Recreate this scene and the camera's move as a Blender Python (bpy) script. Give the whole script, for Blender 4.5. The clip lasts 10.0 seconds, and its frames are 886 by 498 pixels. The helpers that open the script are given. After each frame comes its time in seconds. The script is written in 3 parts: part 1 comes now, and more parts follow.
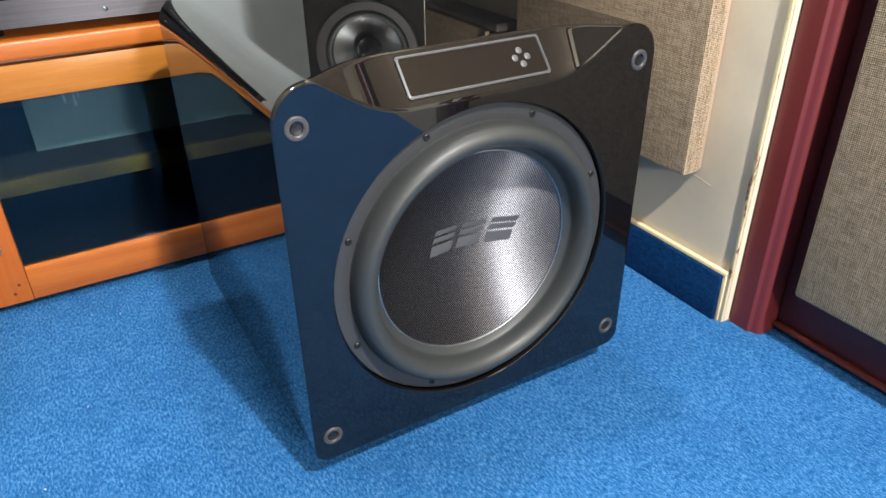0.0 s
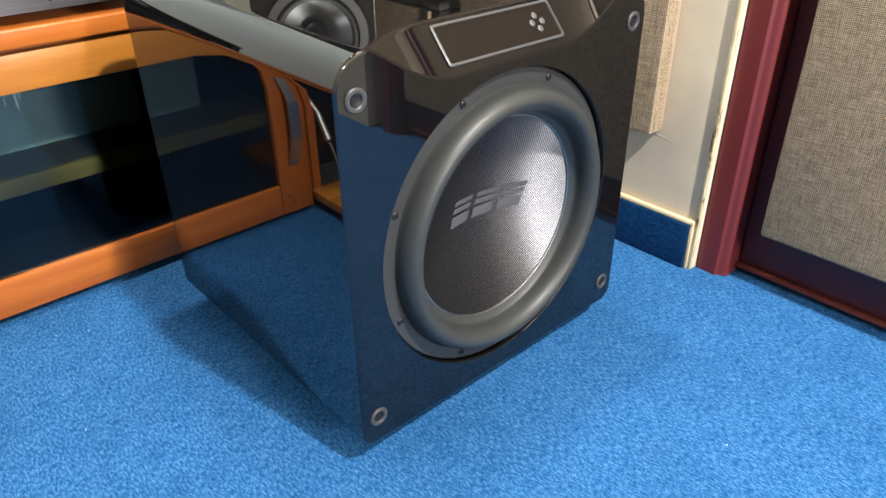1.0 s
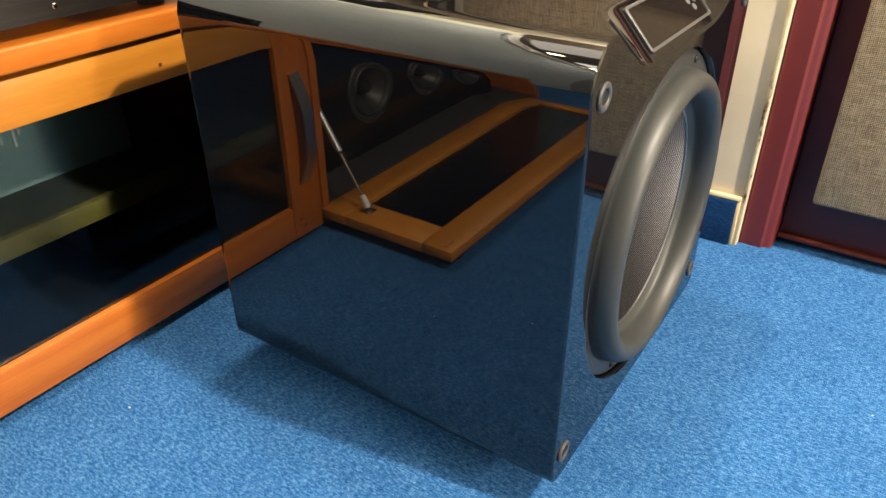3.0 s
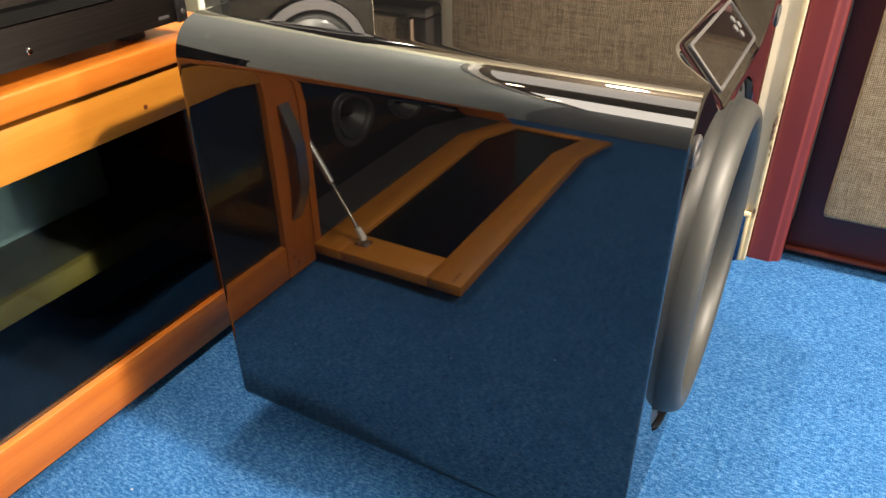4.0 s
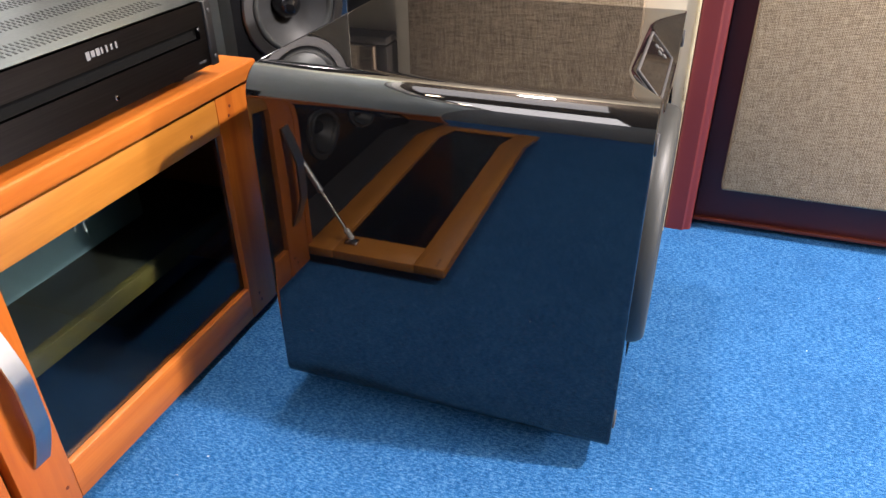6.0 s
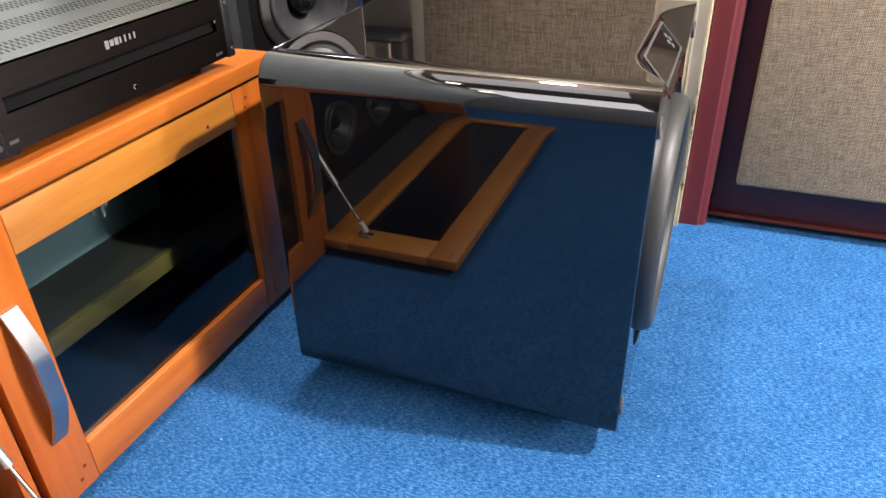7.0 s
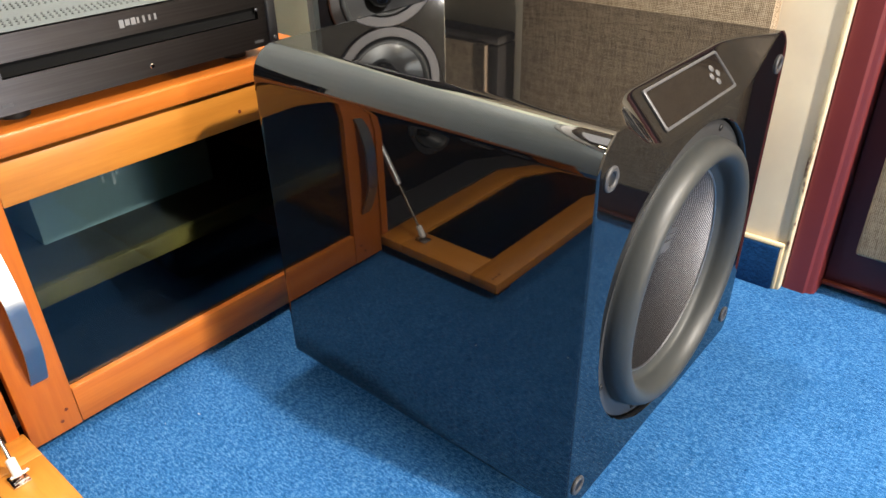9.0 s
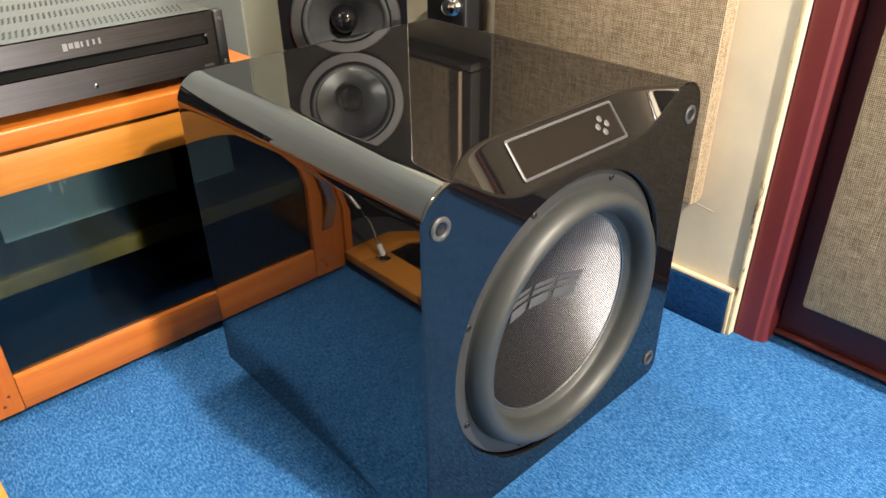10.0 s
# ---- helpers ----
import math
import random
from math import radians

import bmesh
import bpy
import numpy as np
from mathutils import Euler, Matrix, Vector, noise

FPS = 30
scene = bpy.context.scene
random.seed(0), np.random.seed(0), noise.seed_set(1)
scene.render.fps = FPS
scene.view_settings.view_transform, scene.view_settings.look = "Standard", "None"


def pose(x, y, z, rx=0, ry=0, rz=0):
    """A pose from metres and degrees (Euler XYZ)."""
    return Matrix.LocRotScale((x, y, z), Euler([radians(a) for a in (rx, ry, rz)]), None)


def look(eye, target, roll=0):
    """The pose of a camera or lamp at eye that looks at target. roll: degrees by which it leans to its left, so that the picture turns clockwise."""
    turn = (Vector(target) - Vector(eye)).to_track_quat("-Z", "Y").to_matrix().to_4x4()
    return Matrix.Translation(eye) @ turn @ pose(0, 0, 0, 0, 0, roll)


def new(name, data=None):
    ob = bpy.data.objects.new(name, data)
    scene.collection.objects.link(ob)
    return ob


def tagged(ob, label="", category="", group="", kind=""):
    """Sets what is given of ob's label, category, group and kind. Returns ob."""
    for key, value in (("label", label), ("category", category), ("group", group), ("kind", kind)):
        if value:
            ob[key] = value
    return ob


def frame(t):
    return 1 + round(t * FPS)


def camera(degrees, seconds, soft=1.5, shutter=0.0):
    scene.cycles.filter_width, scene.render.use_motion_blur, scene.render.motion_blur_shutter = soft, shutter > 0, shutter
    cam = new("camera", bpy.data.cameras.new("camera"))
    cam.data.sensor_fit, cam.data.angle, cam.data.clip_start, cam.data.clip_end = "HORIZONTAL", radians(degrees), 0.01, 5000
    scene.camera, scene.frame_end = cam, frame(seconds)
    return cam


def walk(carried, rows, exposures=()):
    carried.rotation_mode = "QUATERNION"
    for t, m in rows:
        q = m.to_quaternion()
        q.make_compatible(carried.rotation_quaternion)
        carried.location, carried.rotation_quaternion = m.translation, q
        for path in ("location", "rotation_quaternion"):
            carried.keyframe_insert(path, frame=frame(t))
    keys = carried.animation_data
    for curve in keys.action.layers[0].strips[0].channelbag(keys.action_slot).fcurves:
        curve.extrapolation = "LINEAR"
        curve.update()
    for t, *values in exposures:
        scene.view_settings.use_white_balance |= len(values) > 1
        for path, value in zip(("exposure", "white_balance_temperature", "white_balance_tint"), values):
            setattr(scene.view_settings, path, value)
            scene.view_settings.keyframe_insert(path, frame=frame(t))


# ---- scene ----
cam = camera(63.3, 10.0)
PATH = [
    (0, (-0.013, 0.001, 0.733), (0.854, 1.494, -0.277), -0.7),
    (0.5, (-0.093, 0.063, 0.732), (0.947, 1.426, -0.299), -0.6),
    (1, (-0.18, 0.098, 0.712), (0.965, 1.377, -0.315), -0.6),
    (1.5, (-0.27, 0.164, 0.706), (0.975, 1.342, -0.325), -0.5),
    (2, (-0.349, 0.247, 0.692), (0.961, 1.348, -0.345), -0.4),
    (2.5, (-0.363, 0.341, 0.679), (1.017, 1.343, -0.366), -0.5),
    (2.7, (-0.357, 0.381, 0.678), (1.045, 1.355, -0.363), -0.4),
    (3.8, (-0.311, 0.549, 0.7), (1.138, 1.443, -0.35), -0.6),
    (4, (-0.314, 0.567, 0.701), (1.173, 1.395, -0.35), -0.7),
    (4.5, (-0.351, 0.571, 0.73), (1.241, 1.218, -0.294), -1.0),
    (5, (-0.433, 0.585, 0.763), (1.167, 1.202, -0.265), -0.8),
    (5.5, (-0.514, 0.589, 0.775), (1.091, 1.19, -0.256), -0.8),
    (6, (-0.558, 0.614, 0.794), (1.05, 1.193, -0.247), -0.7),
    (6.2, (-0.577, 0.603, 0.789), (1.03, 1.206, -0.238), -1.0),
    (7.3, (-0.573, 0.579, 0.776), (1.012, 1.241, -0.25), -1.4),
    (7.5, (-0.556, 0.567, 0.774), (1.014, 1.259, -0.253), -1.0),
    (8, (-0.499, 0.512, 0.753), (1.017, 1.318, -0.274), -1.4),
    (8.5, (-0.445, 0.447, 0.755), (0.981, 1.403, -0.272), -0.9),
    (9, (-0.353, 0.369, 0.768), (0.946, 1.493, -0.257), -1.3),
    (9.5, (-0.253, 0.279, 0.775), (1.006, 1.447, -0.251), -1.1),
    (10, (-0.205, 0.204, 0.812), (0.966, 1.467, -0.203), -0.6),
]
walk(cam, [(t, look(eye, target, roll)) for t, eye, target, roll in PATH], [(0, -0.03, 5950, 10), (1.2, 0.12, 6250, 10), (2.5, 0.14, 7400, 10), (4, 0.47, 7300, 12), (5, 0.42, 6900, 13), (6, 0.25, 6250, 18), (7.5, 0.19, 6150, 17), (9, 0.27, 6500, 11), (10, 0.29, 6850, 10)])

# ---- world, lights ----
world = bpy.data.worlds.new("world")
scene.world = world
world.use_nodes = True
world.node_tree.nodes["Background"].inputs[0].default_value = (0.8, 0.85, 0.9, 1)
world.node_tree.nodes["Background"].inputs[1].default_value = 0.1


def area_lamp(name, eye, target, sx, sy, watts, colour):
    data = bpy.data.lights.new(name, "AREA")
    data.shape, data.size, data.size_y, data.energy, data.color = "RECTANGLE", sx, sy, watts, colour
    ob = new(name, data)
    ob.matrix_basis = look(eye, target)
    return ob


def globe_lamp(name, at, radius, watts, colour):
    data = bpy.data.lights.new(name, "POINT")
    data.shadow_soft_size, data.energy, data.color = radius, watts, colour
    ob = new(name, data)
    ob.location = at
    return ob


area_lamp("ceiling_panel", (0.44, -0.91, 2.40), (0.30, 0.4, 0), 0.09, 0.09, 132, (1.0, 0.93, 0.83))
globe_lamp("ceiling_lamp", (0.58, 1.15, 2.40), 0.07, 92, (1.0, 0.93, 0.83))
for x, y, wide, watts in ((-0.05, 1.30, 0.80, 7), (-1.95, 1.30, 1.4, 26)):
    area_lamp("ceiling_tube", (x, y, 2.56), (x, y, 0), wide, 0.8, watts, (1.0, 0.96, 0.90))
for x, y in ((-0.75, 1.68), (-1.75, 1.70)):
    area_lamp("ceiling_spot", (x, y, 2.57), (x, y, 0), 0.07, 0.07, 2.0, (1.0, 0.78, 0.5))
# Unseen low source added in the south for the shadow across the cabinet front.
area_lamp("low_south_lamp", (0.305, -1.5, 1.05), (0.3, 1.2, 0.5), 0.09, 0.18, 35, (1.0, 0.94, 0.86))


# ---- materials ----
class Nodes:
    """A node material with a Principled shader and short ways to add to it."""

    def __init__(self, name, colour=(0.5, 0.5, 0.5), rough=0.5, metal=0.0, **more):
        self.mat = bpy.data.materials.new(name)
        self.mat.use_nodes = True
        self.tree = self.mat.node_tree
        self.p = self.tree.nodes["Principled BSDF"]
        self.put(Base_Color=(*colour, 1), Roughness=rough, Metallic=metal, **more)

    def put(self, **values):
        for key, value in values.items():
            self.p.inputs[key.replace("_", " ")].default_value = value
        return self

    def add(self, kind, **props):
        n = self.tree.nodes.new(kind)
        for key, value in props.items():
            if key in n.inputs:
                n.inputs[key].default_value = value
            elif key == "op":
                n.operation = value
            elif key == "bands":
                n.bands_direction = value
            elif key == "blend":
                n.blend_type = value
        return n

    def link(self, a, b):
        self.tree.links.new(a, b)

    def xyz(self, scale=(1, 1, 1)):
        c = self.add("ShaderNodeTexCoord")
        m = self.add("ShaderNodeMapping")
        m.inputs["Scale"].default_value = scale
        self.link(c.outputs["Object"], m.inputs["Vector"])
        return m.outputs["Vector"]

    def noise(self, scale, detail=3.0, stretch=(1, 1, 1), rough=0.55, warp=0.0):
        n = self.add("ShaderNodeTexNoise", Scale=scale, Detail=detail, Roughness=rough, Distortion=warp)
        self.link(self.xyz(stretch), n.inputs["Vector"])
        return n.outputs["Fac"]

    def wave(self, scale, bands, distort=0.0, detail=1.0, dscale=1.0, turn=0.0):
        n = self.add("ShaderNodeTexWave", Scale=scale, Distortion=distort, Detail=detail, bands=bands)
        n.inputs["Detail Scale"].default_value = dscale
        v = self.xyz()
        v.node.inputs["Rotation"].default_value = (0, turn, 0)
        self.link(v, n.inputs["Vector"])
        return n.outputs["Fac"]

    def math(self, op, a, b):
        n = self.add("ShaderNodeMath", op=op)
        for i, v in enumerate((a, b)):
            if isinstance(v, (int, float)):
                n.inputs[i].default_value = v
            else:
                self.link(v, n.inputs[i])
        return n.outputs[0]

    def ramp(self, fac, *stops):
        n = self.add("ShaderNodeValToRGB")
        el = n.color_ramp.elements
        while len(el) < len(stops):
            el.new(0.5)
        for e, (at, c) in zip(el, stops):
            e.position, e.color = at, (*c, 1) if len(c) == 3 else c
        self.link(fac, n.inputs[0])
        return n.outputs[0]

    def mix(self, fac, a, b, blend="MIX"):
        n = self.tree.nodes.new("ShaderNodeMix")
        n.data_type, n.blend_type = "RGBA", blend
        for sock, v in ((n.inputs[0], fac), (n.inputs[6], a), (n.inputs[7], b)):
            if isinstance(v, (int, float)):
                sock.default_value = v
            elif isinstance(v, tuple):
                sock.default_value = (*v, 1)
            else:
                self.link(v, sock)
        return n.outputs[2]

    def colour(self, sock):
        self.link(sock, self.p.inputs["Base Color"])
        return self

    def rough(self, sock, lo, hi):
        m = self.add("ShaderNodeMapRange")
        m.inputs[3].default_value, m.inputs[4].default_value = lo, hi
        self.link(sock, m.inputs[0])
        self.link(m.outputs[0], self.p.inputs["Roughness"])
        return self

    def bump(self, height, strength, distance):
        n = self.add("ShaderNodeBump", Strength=strength, Distance=distance)
        self.link(height, n.inputs["Height"])
        self.link(n.outputs[0], self.p.inputs["Normal"])
        return self


def carpet_material(name, deep, mid, light):
    m = Nodes(name, rough=0.95)
    m.put(Specular_IOR_Level=0.1)
    fine = m.noise(1000, 2, (1.0, 0.6, 1.0))
    fleck = m.noise(330, 3, (1.0, 0.36, 1.0), 0.75)
    ribs = m.wave(92, "Y", 5.0, 3, 2.5)
    patch = m.noise(38, 3, (1.0, 0.6, 1.0))
    big = m.noise(5, 4)
    both = m.math("ADD", m.math("MULTIPLY", fine, 0.34), m.math("ADD", m.math("MULTIPLY", fleck, 0.55), m.math("MULTIPLY", patch, 0.08)))
    both = m.math("ADD", both, m.math("MULTIPLY", ribs, 0.022))
    c = m.ramp(both, (0.375, deep), (0.50, mid), (0.64, light))
    c = m.mix(m.ramp(big, (0.45, (0, 0, 0)), (0.7, (0.22, 0.22, 0.22))), c, deep)
    m.colour(c).bump(both, 0.9, 0.005)
    return m.mat


def wood_material(name, dark, mid, light, along):
    m = Nodes(name, rough=0.35)
    m.put(Coat_Weight=0.12, Coat_Roughness=0.25)
    s = [9.0, 9.0, 9.0]
    s["xyz".index(along)] = 0.55
    grain = m.noise(3.2, 5, tuple(s), 0.55, 0.8)
    fine = m.noise(26, 3, tuple(s), 0.6)
    c = m.ramp(m.math("ADD", m.math("MULTIPLY", grain, 0.75), m.math("MULTIPLY", fine, 0.25)), (0.33, dark), (0.5, mid), (0.66, light))
    m.colour(c).rough(fine, 0.28, 0.45).bump(fine, 0.12, 0.001)
    return m.mat


def burlap_material(name, dark, mid, light, scale=1.0):
    m = Nodes(name, rough=0.9)
    m.put(Specular_IOR_Level=0.2)
    a = m.noise(330 * scale, 2, (1, 1, 0.10), 0.6)
    b = m.noise(330 * scale, 2, (1, 0.10, 1), 0.6)
    w1 = m.wave(115 * scale, "Y", 2.6, 3, 2.0)
    w2 = m.wave(115 * scale, "Z", 2.6, 3, 2.0)
    thread = m.math("MULTIPLY", m.math("ADD", w1, w2), 0.5)
    slub = m.math("MULTIPLY", m.math("ADD", a, b), 0.5)
    tone = m.math("ADD", m.math("MULTIPLY", thread, 0.34), m.math("MULTIPLY", slub, 0.66))
    c = m.ramp(tone, (0.34, dark), (0.5, mid), (0.64, light))
    c = m.mix(m.math("MULTIPLY", m.noise(3, 3), 0.3), c, mid)
    m.colour(c).bump(tone, 0.8, 0.003)
    return m.mat


def plaster_material(name, colour, stain):
    m = Nodes(name, rough=0.7)
    n = m.noise(5, 5)
    m.colour(m.mix(m.ramp(n, (0.42, (0, 0, 0)), (0.72, (1, 1, 1))), colour, stain)).bump(m.noise(60, 4), 0.2, 0.002)
    return m.mat


def gloss_material(name, colour, rough, dirt=0.05, bump_by=0.0):
    m = Nodes(name, colour, rough)
    m.rough(m.noise(14, 5), rough, rough + dirt)
    if bump_by:
        m.bump(m.noise(35, 3), bump_by, 0.001)
    return m.mat


def metal_material(name, colour, rough, stretch=(1, 1, 1), scale=200):
    m = Nodes(name, colour, rough, 1.0)
    n = m.noise(scale, 3, stretch)
    m.rough(n, rough * 0.75, rough * 1.3)
    m.bump(n, 0.05, 0.0005)
    return m.mat


def tinted_glass(name, tint):
    m = Nodes(name, tint, 0.0)
    m.put(Transmission_Weight=1.0, IOR=1.48)
    return m.mat


def cone_material():
    m = Nodes("woven_cone", (0.2, 0.2, 0.22), 0.5, 0.95, Anisotropic=1.0)
    up = m.add("ShaderNodeCombineXYZ")
    up.inputs[2].default_value = 1.0
    m.link(up.outputs[0], m.p.inputs["Tangent"])
    x = m.wave(140, "X", 0.6, 2, 5, 0.55)
    z = m.wave(140, "Z", 0.6, 2, 5, 0.55)
    w = m.math("MULTIPLY", x, z)
    m.colour(m.ramp(w, (0.0, (0.060, 0.060, 0.068)), (0.3, (0.13, 0.13, 0.142)), (0.9, (0.37, 0.37, 0.388))))
    m.rough(m.noise(170, 3, (0.06, 1, 1)), 0.42, 0.56)
    m.bump(m.math("ADD", m.math("MULTIPLY", w, 0.5), m.noise(260, 2, (1, 1, 1.6))), 0.09, 0.0006)
    return m.mat


CARPET = carpet_material("blue_carpet", (0.0045, 0.043, 0.139), (0.023, 0.131, 0.345), (0.140, 0.302, 0.560))
SKIRT = carpet_material("navy_carpet_skirting", (0.0015, 0.012, 0.05), (0.003, 0.03, 0.10), (0.010, 0.06, 0.18))
WOOD_X = wood_material("orange_pine_x", (0.34, 0.083, 0.010), (0.44, 0.122, 0.015), (0.51, 0.156, 0.022), "x")
WOOD_PALE = wood_material("honey_pine_x", (0.37, 0.132, 0.015), (0.455, 0.172, 0.022), (0.53, 0.214, 0.032), "x")
WOOD_Z = wood_material("orange_pine_z", (0.36, 0.082, 0.008), (0.44, 0.115, 0.011), (0.52, 0.148, 0.018), "z")
WOOD_Y = wood_material("orange_pine_y", (0.40, 0.105, 0.011), (0.50, 0.148, 0.016), (0.58, 0.19, 0.025), "y")
WOOD_PALE_Y = wood_material("honey_pine_y", (0.44, 0.155, 0.018), (0.53, 0.20, 0.027), (0.60, 0.245, 0.038), "y")
KNOT = gloss_material("dark_dowel", (0.12, 0.02, 0.008), 0.5)
BURLAP = burlap_material("tan_burlap", (0.115, 0.078, 0.045), (0.32, 0.235, 0.148), (0.56, 0.445, 0.31))
BURLAP_DOOR = burlap_material("brown_burlap", (0.125, 0.088, 0.051), (0.335, 0.246, 0.156), (0.58, 0.46, 0.31))
CREAM = plaster_material("cream_paint", (0.70, 0.61, 0.45), (0.57, 0.49, 0.37))
chip = Nodes("chipped_yellowish_paint", rough=0.65)
chip.colour(chip.ramp(chip.noise(55, 4, (1, 1, 0.5)), (0.36, (0.16, 0.07, 0.04)), (0.43, (0.70, 0.56, 0.32)), (0.6, (0.80, 0.68, 0.42)))).bump(chip.noise(80, 3), 0.3, 0.002)
CREAM_TRIM = chip.mat
YELLOW_PAINT = plaster_material("yellowish_paint", (0.74, 0.60, 0.36), (0.62, 0.49, 0.30))
GREY_WALL = plaster_material("grey_blue_paint", (0.47, 0.54, 0.55), (0.42, 0.48, 0.49))
SLATE_WALL = plaster_material("slate_grey_paint", (0.20, 0.215, 0.235), (0.16, 0.172, 0.19))
CEILING_CLOTH = burlap_material("brown_ceiling_cloth", (0.06, 0.05, 0.04), (0.13, 0.105, 0.08), (0.22, 0.18, 0.14))
PALE_GREEN = plaster_material("pale_green_paint", (0.84, 0.88, 0.73), (0.79, 0.83, 0.69))
WHITE = plaster_material("white_paint", (0.8, 0.8, 0.78), (0.72, 0.72, 0.69))
MAROON = gloss_material("maroon_paint", (0.128, 0.019, 0.019), 0.34, 0.12, 0.15)
MAROON_DARK = gloss_material("dark_maroon_lacquer", (0.075, 0.012, 0.012), 0.45, 0.12, 0.1)
PIANO = gloss_material("black_piano_lacquer", (0.004, 0.004, 0.0045), 0.015, 0.012)
PIANO.node_tree.nodes["Principled BSDF"].inputs["IOR"].default_value = 1.69
RUBBER = gloss_material("matt_black_rubber", (0.030, 0.033, 0.033), 0.44, 0.08)
FLANGE = gloss_material("satin_black_basket", (0.034, 0.035, 0.037), 0.40, 0.08)
CONE = cone_material()
LOGO = gloss_material("dark_print", (0.065, 0.065, 0.069), 0.45)
STEEL = metal_material("brushed_steel", (0.42, 0.43, 0.45), 0.36, (1, 1, 0.05))
CHROME = metal_material("chrome", (0.8, 0.8, 0.8), 0.1)
SOCKET = gloss_material("grey_socket", (0.045, 0.045, 0.048), 0.42, 0.1)
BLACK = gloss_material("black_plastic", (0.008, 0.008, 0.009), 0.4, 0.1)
SCREEN = gloss_material("dark_screen", (0.010, 0.008, 0.007), 0.03, 0.02)
SCREEN.node_tree.nodes["Principled BSDF"].inputs["IOR"].default_value = 1.4
SILVER = gloss_material("silver_trim", (0.065, 0.065, 0.068), 0.32, 0.08)
MARK = gloss_material("pale_print", (0.20, 0.20, 0.205), 0.5)
TUBE = metal_material("silver_tube", (0.85, 0.85, 0.85), 0.42)
alu = Nodes("dark_brushed_aluminium", (0.17, 0.165, 0.165), 0.40, 1.0, Anisotropic=0.9)
tall = alu.add("ShaderNodeCombineXYZ")
tall.inputs[2].default_value = 1.0
alu.link(tall.outputs[0], alu.p.inputs["Tangent"])
alu.colour(alu.ramp(alu.noise(500, 2, (0.02, 1, 1)), (0.25, (0.050, 0.048, 0.052)), (0.75, (0.068, 0.065, 0.070))))
AMP_FRONT = alu.mat
SLOT = gloss_material("black_felt_strip", (0.003, 0.003, 0.003), 0.7)
SLOT.node_tree.nodes["Principled BSDF"].inputs["Specular IOR Level"].default_value = 0.15
AMP_TOP = metal_material("grey_steel_lid", (0.21, 0.22, 0.22), 0.38)
GLASS = tinted_glass("smoked_glass", (0.205, 0.25, 0.255))
TOWER_GLOSS = gloss_material("black_gloss_veneer", (0.006, 0.006, 0.007), 0.05, 0.03)
RING = metal_material("pale_grey_ring", (0.10, 0.098, 0.10), 0.42)
BUTTON = gloss_material("grey_button", (0.075, 0.075, 0.078), 0.4)
ALU_CONE = gloss_material("aluminium_cone", (0.30, 0.315, 0.32), 0.3, 0.05)
ALU_CONE.node_tree.nodes["Principled BSDF"].inputs["Metallic"].default_value = 1.0
ALU_CONE.node_tree.nodes["Principled BSDF"].inputs["Anisotropic"].default_value = 0.9
ALU_CONE.node_tree.nodes["Principled BSDF"].inputs["Anisotropic Rotation"].default_value = 0.25
swirl = ALU_CONE.node_tree.nodes.new("ShaderNodeTangent")
swirl.direction_type, swirl.axis = "RADIAL", "Y"
ALU_CONE.node_tree.links.new(swirl.outputs[0], ALU_CONE.node_tree.nodes["Principled BSDF"].inputs["Tangent"])
TOWER_SIDE = gloss_material("slate_satin_veneer", (0.040, 0.050, 0.058), 0.26, 0.08)
DARK_WOOD = gloss_material("dark_brown_frame", (0.045, 0.036, 0.028), 0.5, 0.1)
TEAL = plaster_material("pale_teal_card", (0.30, 0.42, 0.43), (0.24, 0.34, 0.35))
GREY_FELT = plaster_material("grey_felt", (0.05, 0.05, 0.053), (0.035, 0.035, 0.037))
# Shelf colours darkened to carry the shade behind the smoked glass.
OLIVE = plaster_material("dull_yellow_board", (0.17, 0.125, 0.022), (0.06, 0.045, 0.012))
SHELF_TOP = plaster_material("shaded_shelf_board", (0.036, 0.034, 0.021), (0.022, 0.021, 0.013))
PLY = plaster_material("raw_plywood", (0.50, 0.36, 0.24), (0.42, 0.29, 0.19))
WHITE_PLASTIC = gloss_material("white_plastic", (0.75, 0.75, 0.72), 0.35, 0.1)


# ---- building helpers ----
def mesh_of(name, bm, material, angle=35):
    me = bpy.data.meshes.new(name)
    bmesh.ops.recalc_face_normals(bm, faces=bm.faces)
    bm.to_mesh(me)
    bm.free()
    me.materials.append(material)
    me.shade_smooth()
    me.set_sharp_from_angle(angle=radians(angle))
    return me


def part(name, bm, material, parent, label="", angle=35):
    """One mesh object, built in world places, under a thing or under a part."""
    ob = new(name, mesh_of(name, bm, material, angle))
    ob.parent = parent
    ob.matrix_parent_inverse = Matrix.Translation(-parent.location)
    return tagged(ob, label)


def thing(name, at, label, category, group=""):
    ob = new(name)
    ob.location = at
    ob.empty_display_size = 0.05
    return tagged(ob, label, category, group)


def structure(name, bm, material, label, category=""):
    return tagged(new(name, mesh_of(name, bm, material)), label, category or name.split("_")[0], kind="structure")


